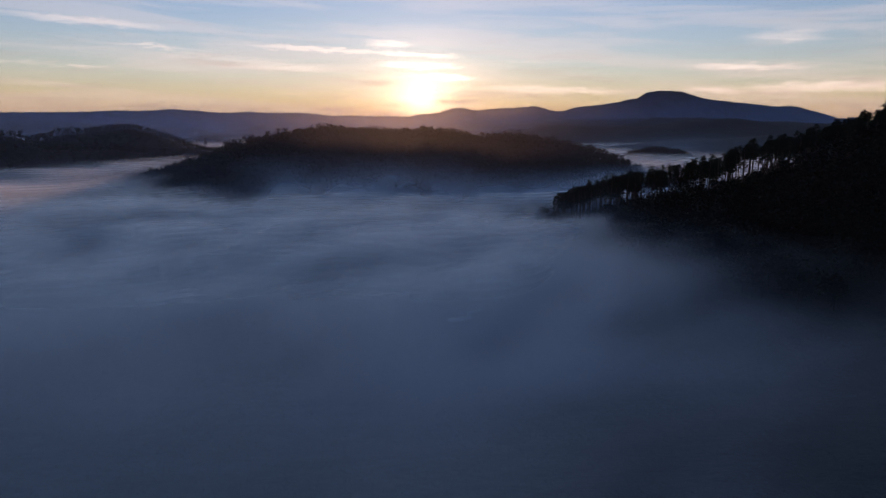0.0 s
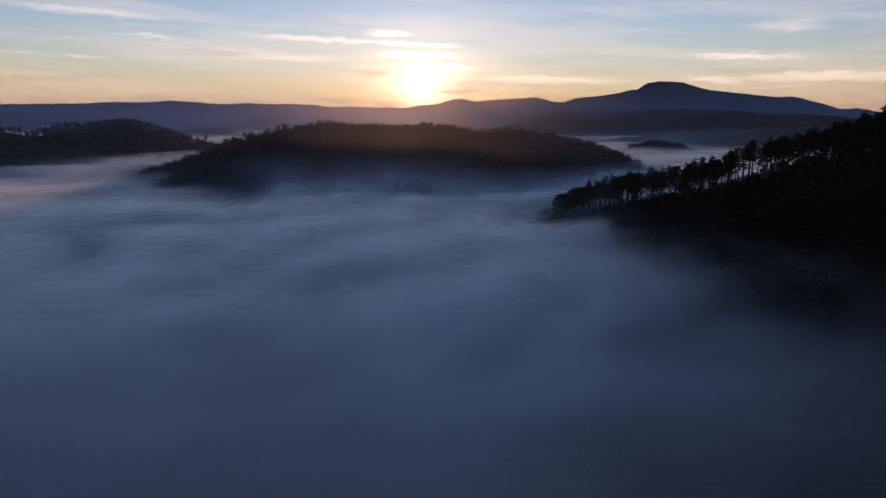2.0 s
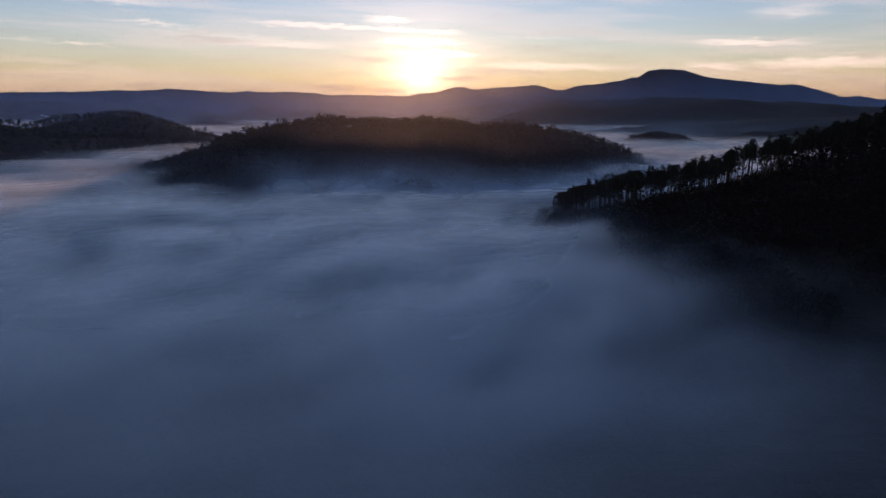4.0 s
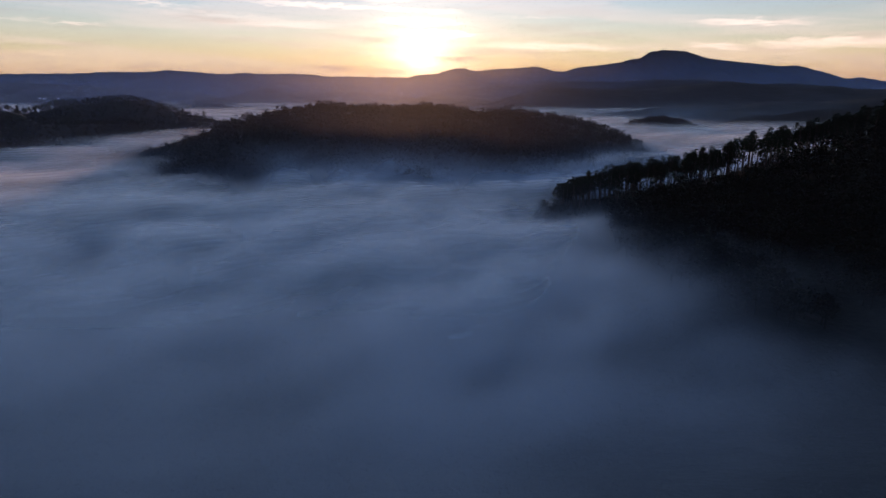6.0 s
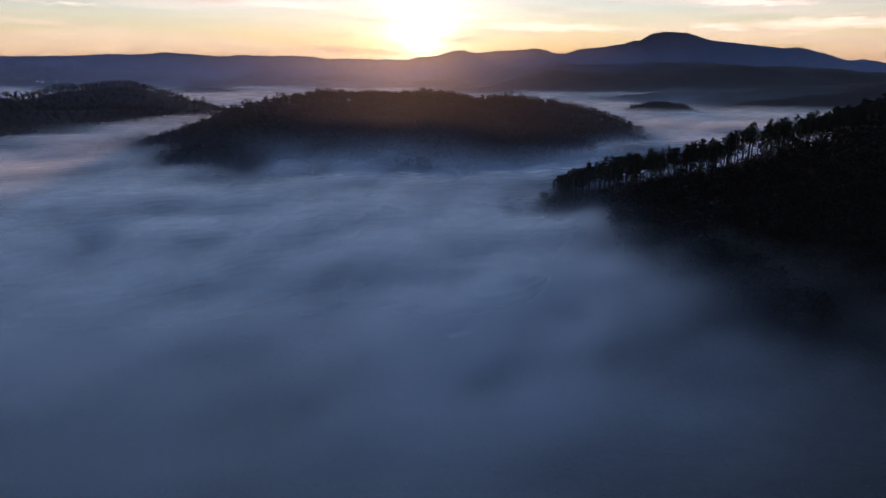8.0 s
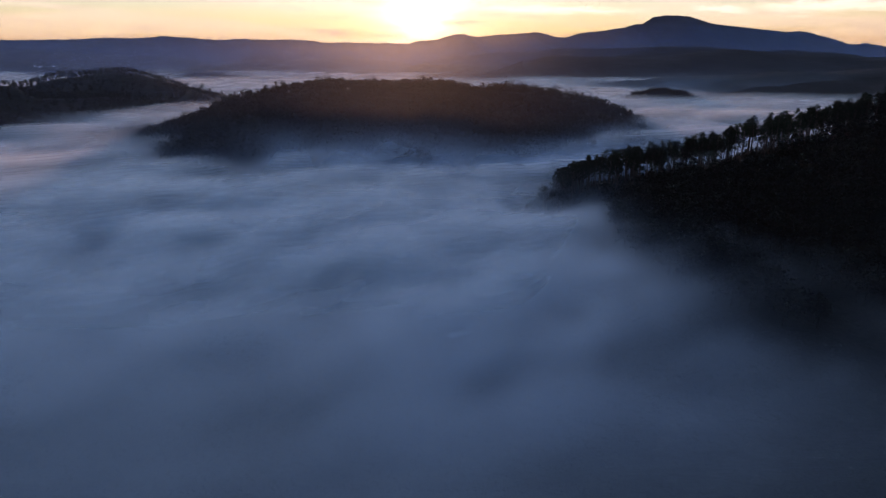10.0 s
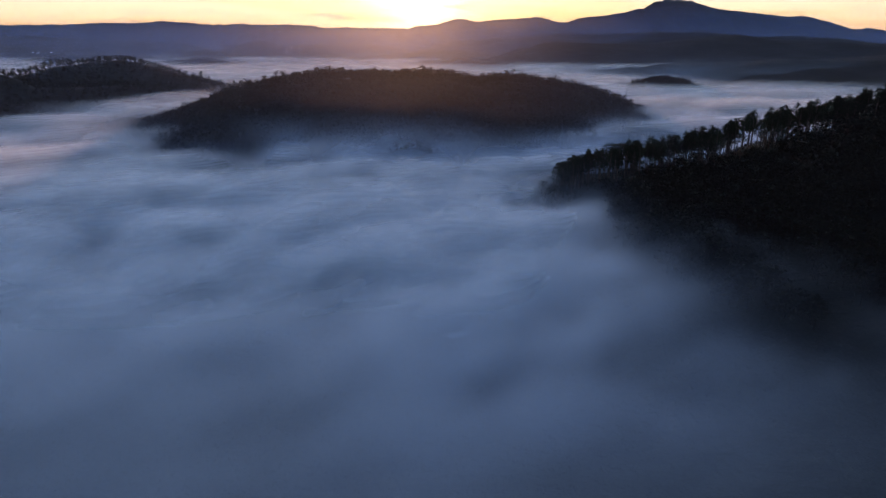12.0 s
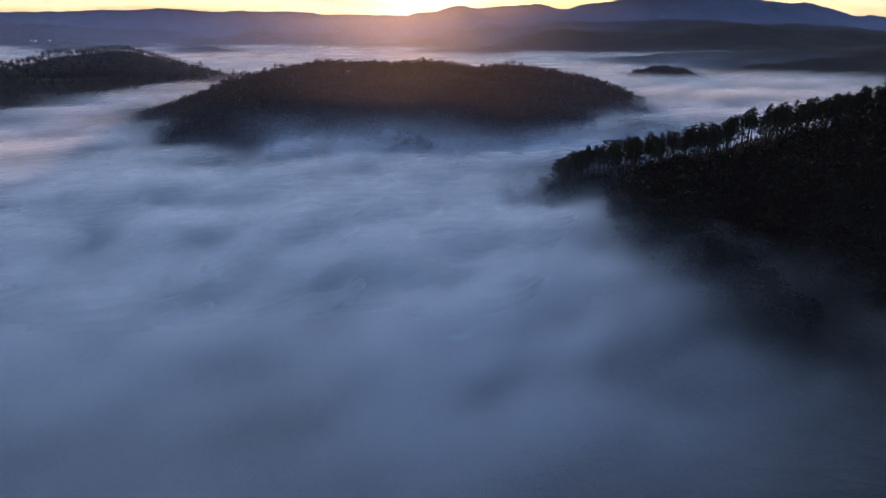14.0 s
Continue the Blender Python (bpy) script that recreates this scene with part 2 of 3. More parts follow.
# each hill: ridge points (x, y, height of the ground, half width)
HILLS = {
    "near": [(50, 396, -20, 50), (84, 420, -9, 60), (128, 415, 3.5, 75), (170, 404, 12.5, 85), (205, 392, 25, 95),
             (235, 340, 42, 105), (250, 285, 53, 115), (300, 200, 58, 125), (330, 90, 50, 130), (330, -60, 40, 130)],
    "tip_flank": [(98, 410, -4, 60), (88, 360, -7, 58), (92, 315, -5, 55)],
    "near_flank": [(150, 385, 8, 70), (122, 332, 4, 66), (104, 285, 0, 60), (106, 228, -4, 56), (122, 180, -8, 50)],
    "spur": [(150, 150, -10, 85), (90, 90, -15, 95), (30, 20, -17, 110), (-30, -80, -17, 120)],
    "middle": [(-300, 704, -10, 34), (-262, 706, 4, 58), (-200, 718, 26, 100), (-126, 738, 38, 185), (-31, 783, 37, 230),
               (40, 795, 29, 195), (75, 800, 31, 150), (115, 805, 27, 130), (142, 810, 22, 115), (168, 815, 14, 100), (195, 820, 5, 75),
               (216, 822, -6, 50), (236, 824, -16, 40)],
    "middle_lobe": [(-145, 690, 27, 120), (-186, 605, 14, 82), (-195, 545, 2, 58)],
    "middle_apron": [(-60, 690, 20, 120), (20, 600, 6, 100), (90, 620, 2, 90)],
    "middle_toe": [(-60, 600, -2, 90), (-35, 540, -2, 50), (-22, 495, -3, 42)],
    "behind": [(40, 1120, 4, 90), (101, 1160, 8, 90), (170, 1150, 0, 80), (230, 1140, -14, 60)],
    "left": [(-780, 1080, 6, 150), (-660, 1100, 10, 150), (-622, 1110, 27, 150), (-594, 1115, 35, 160), (-557, 1120, 40, 160),
             (-520, 1125, 44, 150), (-488, 1140, 25, 90), (-464, 1162, 6, 65), (-441, 1178, -5, 50), (-420, 1185, -9, 45),
             (-330, 1180, -6, 50), (-260, 1170, -11, 50)],
    "left_mass": [(-680, 830, 16, 150), (-600, 860, 16, 150), (-540, 905, 15, 140), (-490, 965, 13, 110), (-445, 1030, 9, 95), (-405, 1090, 2, 80)],
    "left_front": [(-600, 800, 26, 140), (-540, 760, 16, 110), (-495, 730, 5, 80)],
    "left_edge": [(-900, 800, 70, 200), (-640, 840, 54, 130), (-562, 868, 37, 75), (-546, 872, 28, 58), (-532, 876, 16, 52),
                  (-512, 885, 5, 58), (-485, 900, -3, 70), (-455, 930, -8, 80)],
    "knoll": [(322, 1188, -12, 40), (342, 1190, 2, 46), (362, 1192, 9, 54), (384, 1195, 10, 56), (408, 1197, 4, 50), (430, 1200, -6, 46),
              (450, 1202, -15, 40)],
}
MID_HILLS = {
    "right_range": [(230, 2230, 14, 170), (300, 2260, 34, 190), (380, 2300, 54, 220), (490, 2300, 48, 230), (600, 2300, 52, 250),
                    (780, 2300, 58, 280), (960, 2300, 71, 300), (1130, 2280, 56, 330), (1600, 2200, 44, 340), (2300, 2100, 30, 350)],
    "right_low": [(330, 1790, -10, 110), (430, 1700, 2, 130), (560, 1560, 16, 200), (680, 1450, 26, 235), (860, 1400, 36, 250),
                  (1100, 1350, 38, 240), (1500, 1300, 34, 240)],
    "right_spur": [(420, 1480, -12, 60), (470, 1440, -4, 80), (540, 1430, 4, 100)],
    "left_range": [(-2300, 2700, 40, 300), (-1700, 2650, 26, 220), (-1480, 2620, 18, 200), (-1300, 2640, 8, 160)],
    "left_low": [(-1270, 2440, -8, 90), (-1150, 2450, 12, 110), (-1050, 2450, 17, 120), (-970, 2450, 6, 110), (-890, 2450, -12, 90)],
    "left_bar": [(-830, 2070, -16, 60), (-745, 2070, 1, 75), (-660, 2075, -6, 65), (-610, 2075, -16, 50)],
    "centre_low": [(-970, 2740, -4, 140), (-800, 2750, 18, 160), (-580, 2740, 4, 150), (-400, 2740, -8, 120)],
    "centre_far": [(-900, 3000, 10, 160), (-780, 3020, 54, 150), (-690, 3020, 32, 170), (-500, 3050, 38, 190), (-250, 3000, 22, 190)],
    "sunward": [(-330, 2600, -4, 130), (-120, 2560, 22, 170), (60, 2520, 24, 170), (200, 2500, 10, 150)],
    "sunward_low": [(-60, 2080, -10, 90), (60, 2060, -2, 100), (170, 2050, -6, 100)],
    "far_left": [(-2600, 3050, 60, 250), (-1800, 3000, 70, 260), (-1200, 3080, 46, 240)],
    "far_right": [(100, 3000, 50, 240), (500, 3100, 82, 260), (900, 2950, 84, 300), (1400, 2900, 66, 300), (2200, 2800, 20, 300)],
    "islet_a": [(-700, 1765, -12, 26), (-640, 1780, -9, 32), (-590, 1790, -13, 26)],
    "islet_b": [(-553, 1895, -14, 26), (-513, 1895, -9, 32), (-468, 1898, -13, 26)],
    "islet_c": [(-1242, 1990, -13, 28), (-1200, 1990, -9, 32), (-1145, 1995, -13, 28)],
    "mid_knoll": [(-322, 1985, -16, 40), (-265, 1988, -9, 48), (-224, 1990, 1, 50), (-184, 1992, -10, 48), (-155, 1995, -17, 40)],
}


_r = np.random.default_rng(14)
for k in range(14):
    cx, cy = (k + _r.random()) / 14 * 2300 - 1900, _r.uniform(2050, 2750)
    long, high, wide = _r.uniform(60, 200), _r.uniform(-8, 14) + (cy - 2050) * 0.015, _r.uniform(45, 100)
    MID_HILLS[f"low_hill_{k}"] = [(cx - long, cy, high * 0.3 - 12, wide * 0.8), (cx, cy + _r.normal() * 30, high, wide),
                                  (cx + long, cy, high * 0.4 - 12, wide * 0.8)]


def ridge_height(x, y, points):
    """Highest of the rounded cross-sections along a ridge."""
    best = np.full(np.shape(x), -1e3)
    for (x0, y0, h0, w0), (x1, y1, h1, w1) in zip(points, points[1:]):
        dx, dy = x1 - x0, y1 - y0
        s = np.clip(((x - x0) * dx + (y - y0) * dy) / (dx * dx + dy * dy), 0, 1)
        d = np.hypot(x - x0 - s * dx, y - y0 - s * dy)
        ht, wd = h0 + s * (h1 - h0), w0 + s * (w1 - w0)
        best = np.maximum(best, FLOOR + (ht - FLOOR) / (1 + (d / wd) ** 2) ** 1.5)
    return best


def ground_height(x, y):
    x, y = np.asarray(x, float), np.asarray(y, float)
    z = FLOOR + 8 * fbm(x, y, 240, 3)
    for pts in list(HILLS.values()) + list(MID_HILLS.values()):
        h = ridge_height(x, y, pts)
        far = np.clip(np.mean([p[1] for p in pts]) / 900, 0.5, 3)
        h = h + (h > FLOOR + 2) * fbm(x, y, 60 * far, 11) * 6 * far * np.clip((h - FLOOR) / 40, 0, 1)
        k = 6.0
        z = np.maximum(z, h) + np.maximum(k - np.abs(z - h), 0) ** 2 / (4 * k)
    return z


gx, gy = spread(-4600, 30, 4600, 340, 3.4), spread(-1500, 420, 4700, 360, 3.0)
X, Y = np.meshgrid(gx, gy)
Z = ground_height(X, Y)
ground = smooth_shade(mesh_object("ground", np.stack([X, Y, Z], -1).reshape(-1, 3), grid_faces(*X.shape), GROUND))
tagged(ground, "dark forested valley floor rolling into low hills", "ground", kind="structure")

# far range: crest as (x, height of the crest) at 4500 m
CREST_Y = 4500.0
CREST = [(-3600, 150), (-2920, 126), (-2323, 135), (-2174, 143), (-2025, 139), (-1930, 142), (-1801, 152), (-1700, 145), (-1449, 128),
         (-1262, 139), (-1207, 128), (-1057, 132), (-834, 124), (-768, 110), (-611, 114), (-313, 106), (-231, 106), (-156, 124), (-34, 132),
         (78, 165), (134, 168), (201, 146), (394, 161), (617, 175), (729, 146), (789, 143), (896, 175), (989, 179), (1173, 208), (1283, 230),
         (1344, 270), (1410, 280), (1566, 270), (1691, 230), (1916, 201), (2215, 175), (2281, 186), (2450, 148), (2624, 98), (2729, 109),
         (2815, 92), (3600, 40)]
mx = np.linspace(-3600, 3600, 1400)
crest = np.interp(mx, [p[0] for p in CREST], [p[1] for p in CREST])
kernel = np.hanning(15)
crest = np.convolve(np.pad(crest, 7, "edge"), kernel / kernel.sum(), "valid")
my = np.concatenate([np.linspace(2900, CREST_Y, 60), np.linspace(CREST_Y + 20, 4850, 10)])
MX, MY = np.meshgrid(mx, my)
front_s = np.clip((MY - 2900) / (CREST_Y - 2900), 0, 1)
rise = np.where(MY <= CREST_Y, front_s ** 1.7, 1 - (np.maximum(MY - CREST_Y, 0) / 700) ** 1.2)
gully = fbm(MX, MY * 0.45, 420, 5, 5)
MZ = FLOOR - 6 + (crest[None, :] - FLOOR) * rise * (1 + 0.55 * gully * (1 - front_s ** 6)) + 6
MZ = MZ + (front_s ** 8) * (4 * fbm(MX, MY, 60, 9, 2) + 7 * fbm(MX, MY, 19, 13, 2))
mountains = smooth_shade(mesh_object("mountain_range", np.stack([MX, MY, MZ], -1).reshape(-1, 3), grid_faces(*MX.shape), FAR_FOREST))
tagged(mountains, "distant blue forested mountain range with one flat-topped peak", "mountain", kind="structure")


# ---- trees ----
def leaf_triangles(rng, centres, radius, count, size, flat=1.0):
    """count small triangles scattered round each centre."""
    n = len(centres) * count
    c = np.repeat(centres, count, 0)
    r = np.repeat(np.broadcast_to(radius, len(centres)), count)
    d = rng.normal(size=(n, 3))
    d /= np.linalg.norm(d, axis=1)[:, None]
    d *= (rng.random(n) ** 0.5 * r)[:, None]
    d[:, 2] *= flat
    p = c + d
    tri = rng.normal(size=(n, 3, 3)) * size
    tri[:, :, 2] *= 0.75
    v = (p[:, None, :] + tri).reshape(-1, 3)
    return v, np.arange(n * 3).reshape(-1, 3)


def tube(points, radii, sides=6):
    """A tapered tube along points."""
    pts, v, f = np.asarray(points, float), [], []
    for k, (p, r) in enumerate(zip(pts, radii)):
        d = pts[min(k + 1, len(pts) - 1)] - pts[max(k - 1, 0)]
        d = d / np.linalg.norm(d)
        a = np.cross(d, (0.3, 1, 0.2))
        a /= np.linalg.norm(a)
        b = np.cross(d, a)
        for s in range(sides):
            t = 2 * math.pi * s / sides
            v.append(p + r * (a * math.cos(t) + b * math.sin(t)))
    for k in range(len(pts) - 1):
        for s in range(sides):
            a0, a1 = k * sides + s, k * sides + (s + 1) % sides
            f += [(a0, a1, a1 + sides), (a0, a1 + sides, a0 + sides)]
    return np.array(v), np.array(f)


def joined(pieces):
    vs, fs, n = [], [], 0
    for v, f in pieces:
        vs.append(v)
        fs.append(f + n)
        n += len(v)
    return np.concatenate(vs), np.concatenate(fs)


def pine_shape(seed, height=19.0, bare=0.5, limbs=22, clump=30, size=0.21):
    """Trunk with limbs, and needles, of a tall ridge pine."""
    rng = np.random.default_rng(seed)
    lean = rng.normal(size=2) * 0.5
    zs = np.linspace(-1.5, height, 9)
    s = np.clip(zs / height, 0, 1)
    stem = np.stack([lean[0] * s ** 2 + 0.12 * np.sin(s * 5 + seed), lean[1] * s ** 2 + 0.12 * np.cos(s * 4 + seed), zs], 1)
    wood = [tube(stem, 0.30 * (1 - 0.82 * s) + 0.03, 7)]
    tips, sizes = [], []
    for k in range(limbs):
        u = bare + (0.99 - bare) * (k + rng.random() * 0.7) / limbs
        base = np.array([np.interp(u, s, stem[:, 0]), np.interp(u, s, stem[:, 1]), u * height])
        az = k * 2.4 + rng.normal() * 0.4
        full = math.sin(math.pi * min(1, (u - bare) / (1 - bare) * 0.75 + 0.28))
        reach = (0.8 + 1.85 * full) * (0.65 + 0.6 * rng.random())
        tip = base + reach * np.array([math.cos(az), math.sin(az), 0.12 + 0.35 * rng.random()])
        mid = (base + tip) / 2 + np.array([0, 0, -0.15])
        wood.append(tube([base, mid, tip], [0.085, 0.055, 0.02], 4))
        for q in (1.0, 0.62):
            tips.append(base + (tip - base) * q + rng.normal(size=3) * 0.2)
            sizes.append(0.5 + 0.42 * rng.random() * q)
    tips.append(stem[-1])
    sizes.append(1.0)
    for _ in range(3):   # dead stubs below the crown
        u = bare * (0.55 + 0.45 * rng.random())
        base, az = np.array([0, 0, u * height]), rng.random() * 6.28
        wood.append(tube([base, base + np.array([math.cos(az), math.sin(az), 0.1]) * (0.6 + rng.random())], [0.05, 0.015], 4))
    return joined(wood), leaf_triangles(rng, np.array(tips), np.array(sizes), clump, size, 0.55)


def broad_shape(seed, height=14.0, lumps=11, clump=12, size=0.75, wide=0.34, trunk=True):
    """Trunk and crown of a broadleaved forest tree as one soup of triangles."""
    rng = np.random.default_rng(seed)
    n = lumps
    az, r = rng.random(n) * 6.28, rng.random(n) ** 0.6
    zz = 0.42 + 0.5 * rng.random(n)
    rad = height * wide * np.sqrt(np.clip(1 - ((zz - 0.62) / 0.45) ** 2, 0.05, 1))
    c = np.stack([np.cos(az) * r * rad, np.sin(az) * r * rad, zz * height], 1)
    c[0] = (0, 0, height * 0.9)
    pieces = [leaf_triangles(rng, c, height * (0.10 + 0.07 * rng.random(n)), clump, size, 0.8)]
    if trunk:
        pieces.append(tube([(0, 0, -2), (0.2, 0.1, height * 0.45), (0, 0.2, height * 0.8)], [0.28, 0.2, 0.06], 4))
        for k in range(3):
            a = k * 2.1 + rng.random()
            pieces.append(tube([(0.1, 0.1, height * 0.35), (math.cos(a) * height * 0.2, math.sin(a) * height * 0.2, height * 0.65)],
                               [0.12, 0.03], 3))
    return joined(pieces)


def tall_shape(seed, height=17.0, size=0.6):
    wood, crown = pine_shape(seed, height, 0.45, 9, 8, size)
    return joined([wood, crown])


BROAD = [broad_shape(100 + k, 12 + 1.2 * (k % 4)) for k in range(8)]
TALL = [tall_shape(200 + k, 15 + (k % 3) * 1.5) for k in range(6)]
FAR_TREES = [broad_shape(300 + k, 12, 5, 6, 1.5, 0.4, False) for k in range(6)]


def forest(name, label, spots, shapes, seed, scale=(0.75, 1.25), mat=LEAVES):
    """Many trees nobody could count, one object."""
    rng = np.random.default_rng(seed)
    z = ground_height(spots[:, 0], spots[:, 1])
    vs, fs, n = [], [], 0
    for (x, y), zz in zip(spots, z):
        v, f = shapes[rng.integers(len(shapes))]
        a, s = rng.random() * 6.28, rng.uniform(*scale)
        ca, sa = math.cos(a) * s, math.sin(a) * s
        vs.append(np.stack([v[:, 0] * ca - v[:, 1] * sa + x, v[:, 0] * sa + v[:, 1] * ca + y, v[:, 2] * s + zz - 0.4], 1))
        fs.append(f + n)
        n += len(v)
    ob = mesh_object(name, np.concatenate(vs), np.concatenate(fs), mat)
    return tagged(ob, label, "forest", kind="stuff")


def scatter(seed, x0, x1, y0, y1, step, keep):
    """Jittered grid of spots where keep(x, y, z) holds."""
    rng = np.random.default_rng(seed)
    xs, ys = np.meshgrid(np.arange(x0, x1, step), np.arange(y0, y1, step))
    p = np.stack([xs.ravel(), ys.ravel()], 1) + rng.uniform(-0.5, 0.5, (xs.size, 2)) * step
    z = ground_height(p[:, 0], p[:, 1])
    return p[keep(p[:, 0], p[:, 1], z)]


def crest_gap(x, y):
    """Distance to the near ridge where the pines stand free, or beyond it on the far side."""
    gap = np.full(np.shape(x), 1e3)
    pts = HILLS["near"][:5]
    for (x0, y0, *_), (x1, y1, *_) in zip(pts, pts[1:]):
        dx, dy = x1 - x0, y1 - y0
        q = np.clip(((x - x0) * dx + (y - y0) * dy) / (dx * dx + dy * dy), 0, 1)
        gap = np.minimum(gap, np.hypot(x - x0 - q * dx, y - y0 - q * dy))
    return np.where((y > 425) & (x < 300), 0, gap)


forest("forest", "dense dark broadleaf forest covering the nearest hillside",
       scatter(1, 20, 420, 40, 470, 6.5, lambda x, y, z: (z > -6 + 8 * (y < 150)) & (x > 0.12 * y - 20) & (crest_gap(x, y) > 28)), BROAD, 1, (0.65, 1.05))
forest("undergrowth", "low dark bushes under the ridge pines",
       scatter(9, 60, 300, 330, 440, 2.9, lambda x, y, z: (crest_gap(x, y) > 0.5) & (crest_gap(x, y) < 26)), BROAD, 9, (0.08, 0.24))
forest("forest", "dark wooded rounded hill rising out of the mist",
       scatter(2, -420, 330, 460, 900, 7.4, lambda x, y, z: z > -10 + 9 * fbm(x, y, 35, 71, 2)), BROAD, 2, (0.62, 1.0))
forest("forest", "wooded back ridge above pale mist",
       scatter(3, -40, 330, 1050, 1240, 9.0, lambda x, y, z: z > -18), BROAD, 3, (0.6, 1.0))
forest("forest", "dark wooded hills at the valley edge in thin mist",
       scatter(4, -1000, -220, 640, 1300, 10.5, lambda x, y, z: (z > -15) & (x > -0.8 * y) & ~((x > -715) & (x < -595) & (y > 1070 + (x + 720) * 0.2))), BROAD, 4, (0.5, 0.85))
forest("forest", "small wooded knoll standing in the mist",
       scatter(5, 300, 480, 1130, 1260, 4.2, lambda x, y, z: z > -14), BROAD, 5, (0.4, 0.7))
forest("forest", "far wooded hills in blue haze",
       scatter(6, -1700, 260, 1350, 2300, 9.0, lambda x, y, z: (z > -8) & (abs(x) < 0.76 * y) & ~((abs(x + 1475) < 120) & (y > 2440) & (y < 2600))), FAR_TREES, 6, (0.45, 0.65))

# single pines along the near ridge
PINES = []
for k in range(6):
    pine = tagged(new("pine_tree"), "tall slender pine with bare trunk and high dark crown", "pine tree", "pines along the ridge")
    (wv, wf), (cv, cf) = pine_shape(20 + k, 17.5 + 1.5 * (k % 4), 0.46 + 0.06 * (k % 3), 26, 34)
    mesh_object("trunk", wv, wf, BARK, pine)
    mesh_object("crown", cv, cf, NEEDLES, pine)
    PINES.append(pine)


def ridge_point(points, s):
    """Place along a ridge, s from 0 to 1."""
    p = np.array(points)[:, :2]
    d = np.concatenate([[0], np.cumsum(np.linalg.norm(np.diff(p, axis=0), axis=1))])
    return np.interp(s * d[-1], d, p[:, 0]), np.interp(s * d[-1], d, p[:, 1])


rng = np.random.default_rng(77)
for k in range(295):
    x, y = ridge_point(HILLS["near"][:6], 0.13 + 0.87 * rng.random())
    x, y = x + rng.normal() * 4, y + rng.normal() * 7 - 4
    z = float(ground_height(x, y))
    m = Matrix.Translation((x, y, z - 0.3)) @ Matrix.Rotation(rng.random() * 6.28, 4, "Z")
    if k < 6:
        PINES[k].matrix_basis = m
    else:
        copy_thing(PINES[k % 6], m)

def broad_tree(seed, height):
    """A broadleaved tree with its trunk and crown as parts."""
    tree = tagged(new("broadleaf_tree"), "grey broadleaf tree half veiled by drifting mist", "tree", "trees at the ridge foot")
    r = np.random.default_rng(seed)
    n = 16
    az, q, zz = r.random(n) * 6.28, r.random(n) ** 0.6, 0.42 + 0.5 * r.random(n)
    rad = height * 0.3 * np.sqrt(np.clip(1 - ((zz - 0.6) / 0.45) ** 2, 0.05, 1))
    c = np.stack([np.cos(az) * q * rad, np.sin(az) * q * rad, zz * height], 1)
    v, f = leaf_triangles(r, c, height * (0.09 + 0.06 * r.random(n)), 60, 0.3, 0.8)
    mesh_object("crown", v, f, LEAVES, tree)
    wood = [tube([(0, 0, -2), (0.2, 0.1, height * 0.4), (0, 0.2, height * 0.8)], [0.3, 0.2, 0.05], 7)]
    wood += [tube([(0.1, 0.1, height * 0.35), p * (0.9, 0.9, 0.97)], [0.12, 0.03], 5) for p in c[:7]]
    v, f = joined(wood)
    mesh_object("trunk", v, f, BARK, tree)
    return tree


for k, (x, y, height) in enumerate(((59, 384, 21), (52, 379, 15), (66, 378, 16), (44, 372, 17), (36, 365, 15), (70, 388, 20), (62, 392, 18),
                                    (28, 352, 14))):
    tree = broad_tree(500 + k, height)
    tree.matrix_basis = Matrix.Translation((x, y, float(ground_height(x, y)) - 0.3))

lone = broad_tree(611, 23)
lone.matrix_basis = Matrix.Translation((202, 394, float(ground_height(202, 394)) - 0.3))
tagged(lone, "thin pale-crowned tree rising above the ridge pines", "tree")

# pines on the misty ridge beyond, and lone trees on its saddle
rng = np.random.default_rng(5)
spots = [(x, 1082 + (x + 720) * 0.2 + rng.normal() * 7) for x in np.linspace(-712, -598, 62)]
spots += [(-418, 1190), (-404, 1194), (-384, 1186), (-362, 1190), (-345, 1182), (-322, 1187), (-298, 1180), (-281, 1176), (-262, 1174)]
for k, (x, y) in enumerate(spots):
    x += rng.normal() * 2
    m = Matrix.Translation((x, y, float(ground_height(x, y)) - 0.3)) @ Matrix.Rotation(rng.random() * 6.28, 4, "Z")
    far_pine = copy_thing(PINES[(k * 5) % 6], m)
    tagged(far_pine, "distant pine standing clear against pale mist", "pine tree", "pines on the misty ridge")
    far_pine.scale = (0.85, 0.85, 0.58) if k < 62 else ((1.5, 1.5, 1.1) if k == 62 else (0.95, 0.95, 0.62 + 0.12 * ((k * 7) % 3)))


def cover_material():
    m, n = material("greenhouse_plastic")
    pos = n.add("ShaderNodeTexCoord").outputs["Object"]
    col = n.ramp(n.noise(pos, 0.6, 3.0), [(0.3, (0.62, 0.64, 0.66)), (0.7, (0.8, 0.8, 0.8))])
    finish(n, n.add("ShaderNodeBsdfPrincipled", {"Base Color": col, "Roughness": 0.3}).outputs[0])
    return m


COVER = cover_material()


